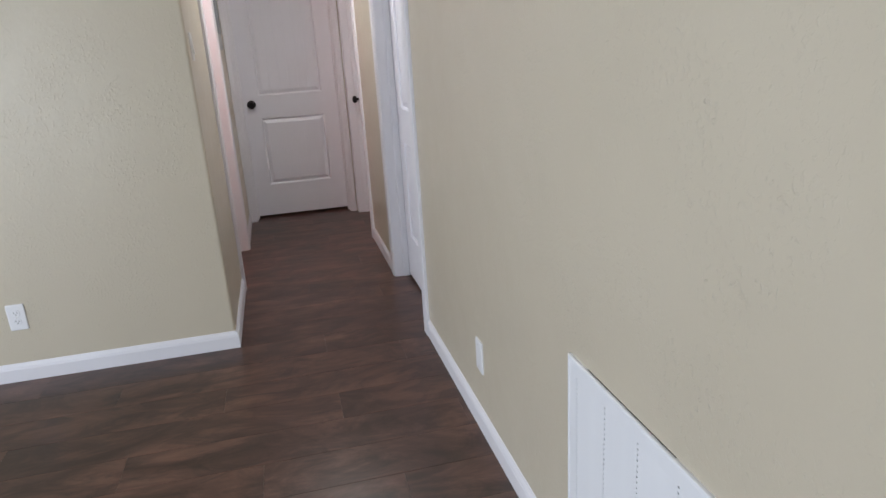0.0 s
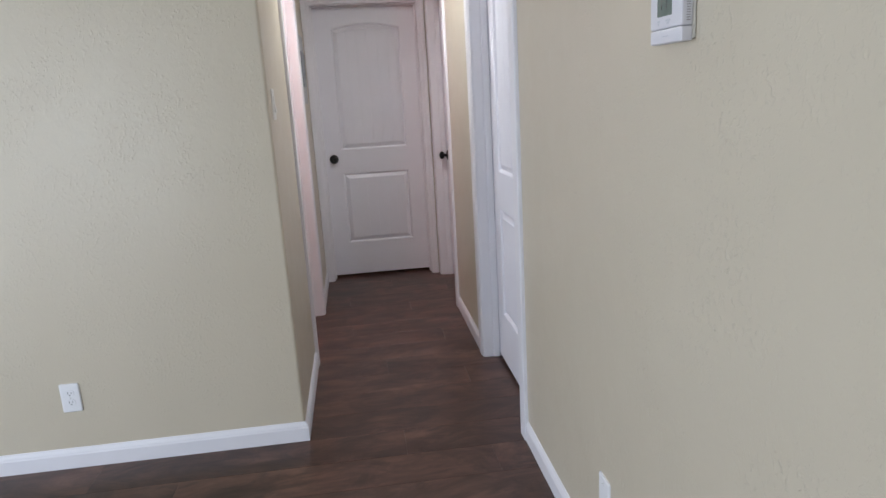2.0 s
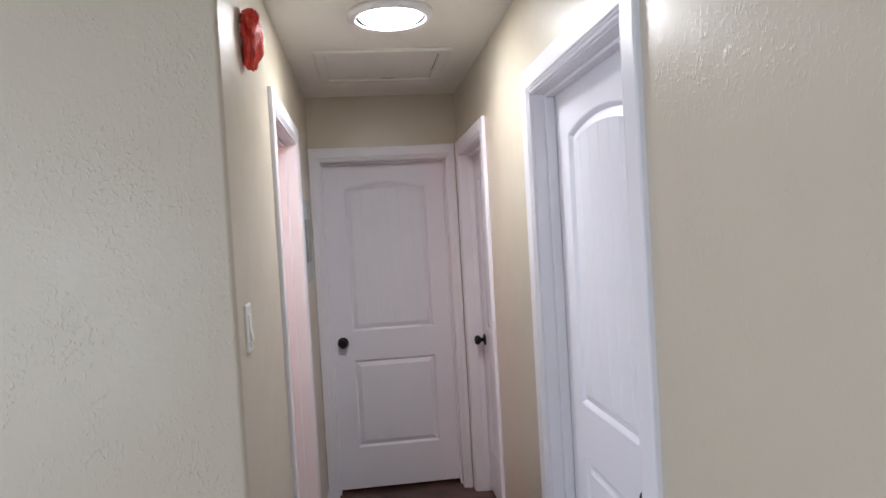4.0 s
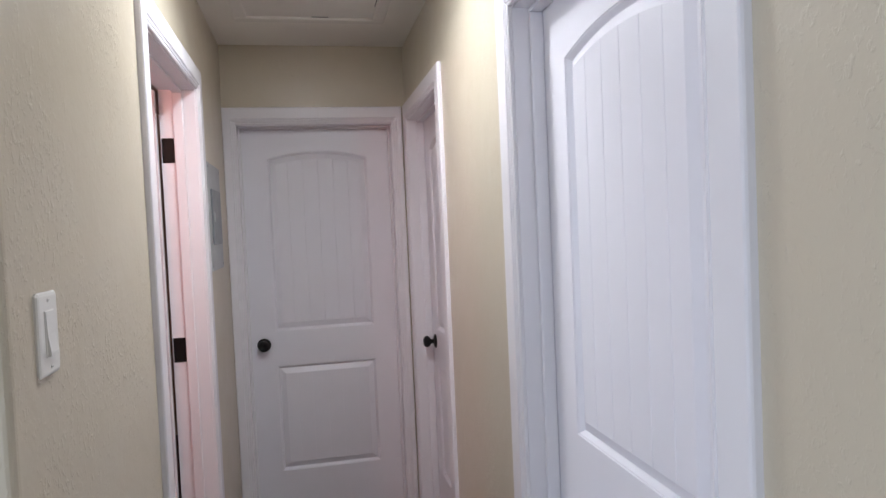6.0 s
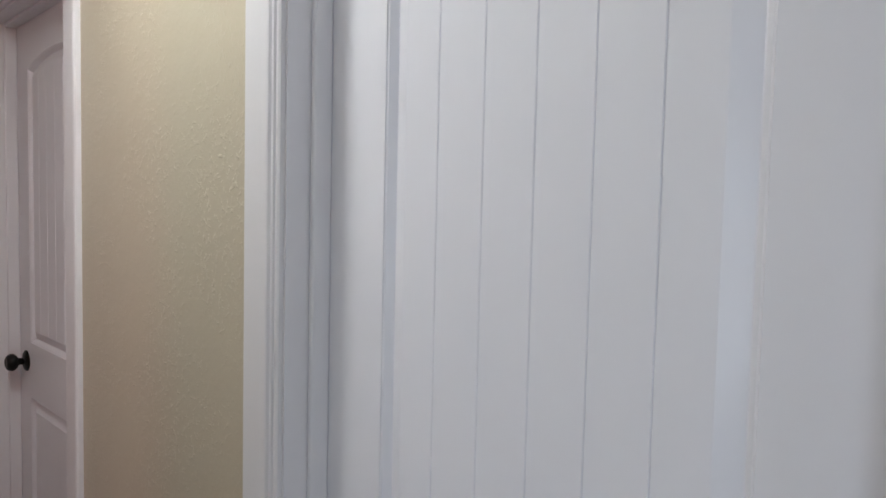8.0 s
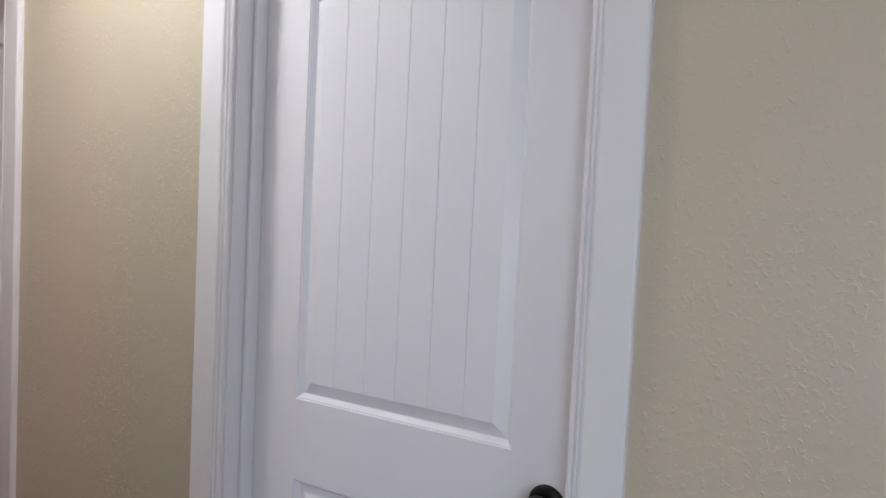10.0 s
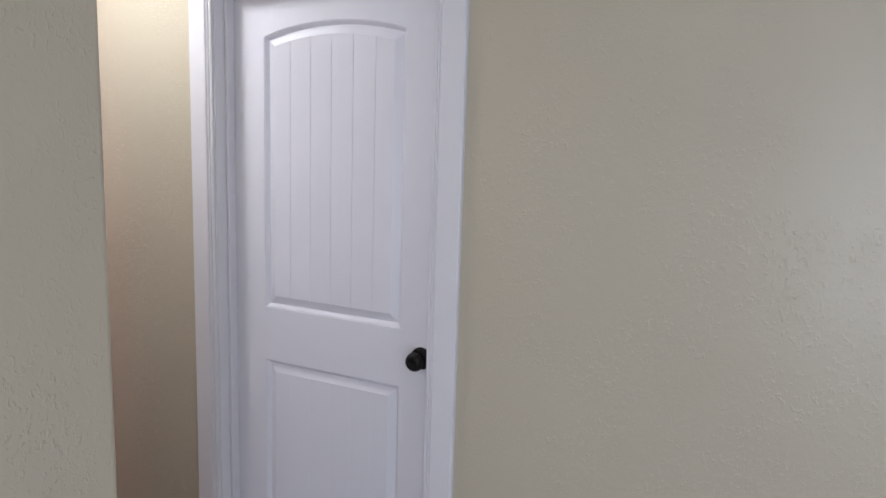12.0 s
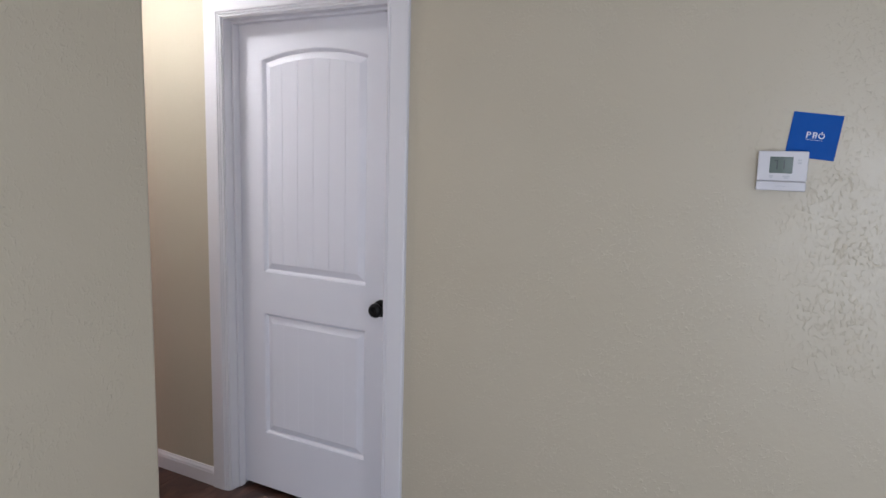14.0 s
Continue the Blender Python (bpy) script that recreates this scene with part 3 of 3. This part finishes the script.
def thermostat():
    t = empty("thermostat", pose(0, -1.4135, 1.5105, 0, 0, -90), label="white digital thermostat with a grey display on the beige wall", category="thermostat")
    w, h = 0.122, 0.107
    part("base_plate", boxed(-w / 2 + 0.006, w / 2 - 0.003, -0.008, 0, -h / 2 + 0.004, h / 2 - 0.003, bevel=0.002), IVORY, t)
    body = part("body", boxed(-w / 2, w / 2, -0.0290, -0.008, -h / 2 + 0.026, h / 2, bevel=0.003, seg=2), CASE, t)
    part("front_flap", boxed(-w / 2, w / 2, -0.0286, -0.008, -h / 2, -h / 2 + 0.0252, bevel=0.003, seg=2), CASE, t)
    part("flap_mark", boxed(-0.012, 0.012, -0.0289, -0.0285, -h / 2 + 0.012, -h / 2 + 0.0135), FAINT, t)
    scr = part("display", boxed(-0.031, 0.025, -0.0296, -0.0288, -0.006, 0.038, bevel=0.0006), LCD, t, "grey-green display showing 71")

    def seg(x0, x1, z0, z1):
        part("segment", boxed(x0, x1, -0.0299, -0.0295, z0, z1), LCD_INK, scr)
    seg(-0.020, -0.012, 0.026, 0.029)
    seg(-0.014, -0.0115, 0.016, 0.0255)
    seg(-0.014, -0.0115, 0.005, 0.0150)
    seg(0.003, 0.0055, 0.016, 0.0285)
    seg(0.003, 0.0055, 0.005, 0.0150)
    for x0, x1, z in ((-0.030, -0.020, -0.014), (0.002, 0.020, -0.014), (-0.028, -0.022, -0.0185), (0.006, 0.016, -0.0185)):
        part("button", boxed(x0, x1, -0.0297, -0.0288, z - 0.0018, z + 0.0018, bevel=0.0005), FAINT, body, "pale grey button")
    for z in (0.022, 0.030):
        part("button", boxed(0.036, 0.046, -0.0297, -0.0288, z - 0.002, z + 0.002, bevel=0.0005), FAINT, body, "pale grey button")
    # flat grey strips: the slots' shade painted on the case's side
    for i in range(16):
        z = -0.020 + i * 0.0042
        part("vent_slot", boxed(w / 2 - 0.0003, w / 2 + 0.0003, -0.020, -0.013, z, z + 0.0018), SHADE, body)


thermostat()


def blue_card():
    c = empty("card", pose(0, -1.481, 1.6055, 0, 0, -90) @ pose(0, 0, 0, 0, 6.5, 0), label="blue square card tucked behind the thermostat", category="card")
    s = 0.0595
    part("sheet", boxed(-s, s, -0.0022, -0.0006, -s, s, bevel=0.0004), BLUE, c)
    y0, y1 = -0.0027, -0.0021
    def ink(x0, x1, z0, z1):
        part("print", boxed(x0, x1, y0, y1, z0, z1), INK, c, "white printed mark")
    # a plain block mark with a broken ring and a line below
    for x in (-0.018, -0.003):
        ink(x, x + 0.0034, -0.006, 0.010)
        ink(x + 0.0034, x + 0.0090, 0.0075, 0.010)
        ink(x + 0.0034, x + 0.0090, 0.0010, 0.0032)
        ink(x + 0.0075, x + 0.0105, 0.0032, 0.0075)
    ink(0.0035, 0.0065, -0.006, 0.001)
    ring = bmesh.new()
    loops = []
    for i in range(25):
        a = radians(120) + radians(300) * i / 24
        loops.append([(0.018 + math.cos(a) * r, y, 0.002 + math.sin(a) * r) for r, y in ((0.0078, y0), (0.0078, y1), (0.0052, y1), (0.0052, y0))])
    part("print", rings(ring, loops, True, True), INK, c, "white printed ring")
    ink(0.0168, 0.0192, 0.004, 0.013)
    ink(-0.019, 0.022, -0.0110, -0.0102)


blue_card()


def return_grille():
    """A stamped return-air grille: rim, upright bars, rows of tilted blades and the small holes at the blades' ends,
    over a black sheet for their shade.
    """
    w, h = 0.640, 0.530
    g = empty("return_air_grille", pose(0, -1.799, 0.655 - h, 0, 0, -90), label="white stamped return-air grille low on the wall", category="vent grille")
    f = 0.040
    loops = []
    for ins, dep in ((0, 0), (0, -0.006), (0.0015, -0.0085), (0.008, -0.0098), (0.0095, -0.0078), (0.012, -0.0074), (f, -0.0074), (f, -0.001)):
        loops.append([(x, dep, z) for x, z in ((ins, ins), (w - ins, ins), (w - ins, h - ins), (ins, h - ins))])
    part("rim", rings(bmesh.new(), loops, True), ENAMEL, g)
    rows, col = 37, 0.1310
    pitch = (h - 2 * f) / rows
    first = f + 0.008
    for i in range(5):
        x = first + col * i
        part("bar", boxed(x - 0.008 if i else f, x - 0.0022, -0.0074, -0.001, f, h - f), ENAMEL, g)
    part("bar", boxed(first + col * 4 + 0.0022, w - f, -0.0074, -0.001, f, h - f), ENAMEL, g)
    # black sheet on the wall: shade inside the holes, put in as colour
    part("shade_backing", boxed(f, w - f, -0.0022, -0.0012, f, h - f), SLOT, g, "black sheet painting in the shade behind the blades")
    length = col - 0.0102

    def piece(name, pts, material, x1):
        data = bpy.data.meshes.new(name)
        b = rings(bmesh.new(), [[(x, y, z) for y, z in pts] for x in (0, x1)], True, True)
        bmesh.ops.recalc_face_normals(b, faces=b.faces)
        b.to_mesh(data)
        b.free()
        data.materials.append(material)
        return data
    blade = piece("blade", ((-0.0020, -0.0005), (-0.0076, 0.0), (-0.0071, 0.0120), (-0.0020, 0.0124)), ENAMEL, length)
    web = piece("web", ((-0.0020, 0.0), (-0.0073, 0.0), (-0.0073, 0.0082), (-0.0020, 0.0082)), ENAMEL, 0.0044)
    for i in range(4):
        for k in range(rows):
            o = new("blade", blade)
            o.parent = g
            o.location = (first + col * i + 0.0022, 0, f + k * pitch)
    for i in range(5):
        for k in range(rows):
            o = new("web", web)
            o.parent = g
            o.location = (first + col * i - 0.0022, 0, f + k * pitch)
    part("caulk_gap", boxed(0.09, 0.42, -0.0016, -0.0002, h + 0.0002, h + 0.0012), SLOT, g, "thin dark gap above the rim")


return_grille()


# ---- floor planks ----
def plank_mesh(length, width):
    c, g = 0.0009, 0.0001
    bm = rings(bmesh.new(), [
        [(g, g, -0.009), (length - g, g, -0.009), (length - g, width - g, -0.009), (g, width - g, -0.009)],
        [(g, g, -c * 0.7), (length - g, g, -c * 0.7), (length - g, width - g, -c * 0.7), (g, width - g, -c * 0.7)],
        [(c, c, 0), (length - c, c, 0), (length - c, width - c, 0), (c, width - c, 0)]], False, True)
    bmesh.ops.recalc_face_normals(bm, faces=bm.faces)
    data = bpy.data.meshes.new("plank")
    bm.to_mesh(data)
    bm.free()
    data.materials.append(WOOD)
    return data


floor = empty("floor", label="dark brown wood-look plank floor", kind="structure")
PW, PL = 0.2, 1.22
shared = {}
rng = random.Random(4)
rows_y0 = -5.215


def lay(x0, x1, y, offset):
    x = x0 - offset
    while x < x1 - 0.002:
        s, e = max(x, x0), min(x + PL, x1)
        if e - s > 0.02:
            key = round(e - s, 3)
            if key not in shared:
                shared[key] = plank_mesh(key, PW)
            o = new("plank", shared[key])
            o.parent = floor
            o.location = (s, y, 0)
        x += PL


k = 0
y = rows_y0
while y < HALL_END + 0.2:
    off = (k * 0.437 + rng.random() * 0.12) % PL
    if y < 0.0:
        lay(ROOM_L, 0.13, y, off)
    else:
        lay(HALL_L - 0.35, 0.13, y, off)
    y += PW
    k += 1
structure("floor_beyond", boxed(0.131, SIDE, ROOM_B, REAR, -0.0088, -0.001), WOOD, "dark wood floor behind the closed doors")
structure("floor_bathroom", boxed(ROOM_L, HALL_L - 0.352, 0.125, REAR, -0.0088, -0.001), WOOD, "dark wood floor in the side room")
structure("floor_rear", boxed(HALL_L - 0.351, 0.130, y + 0.001, REAR, -0.0088, -0.001), WOOD, "dark wood floor behind the end door")
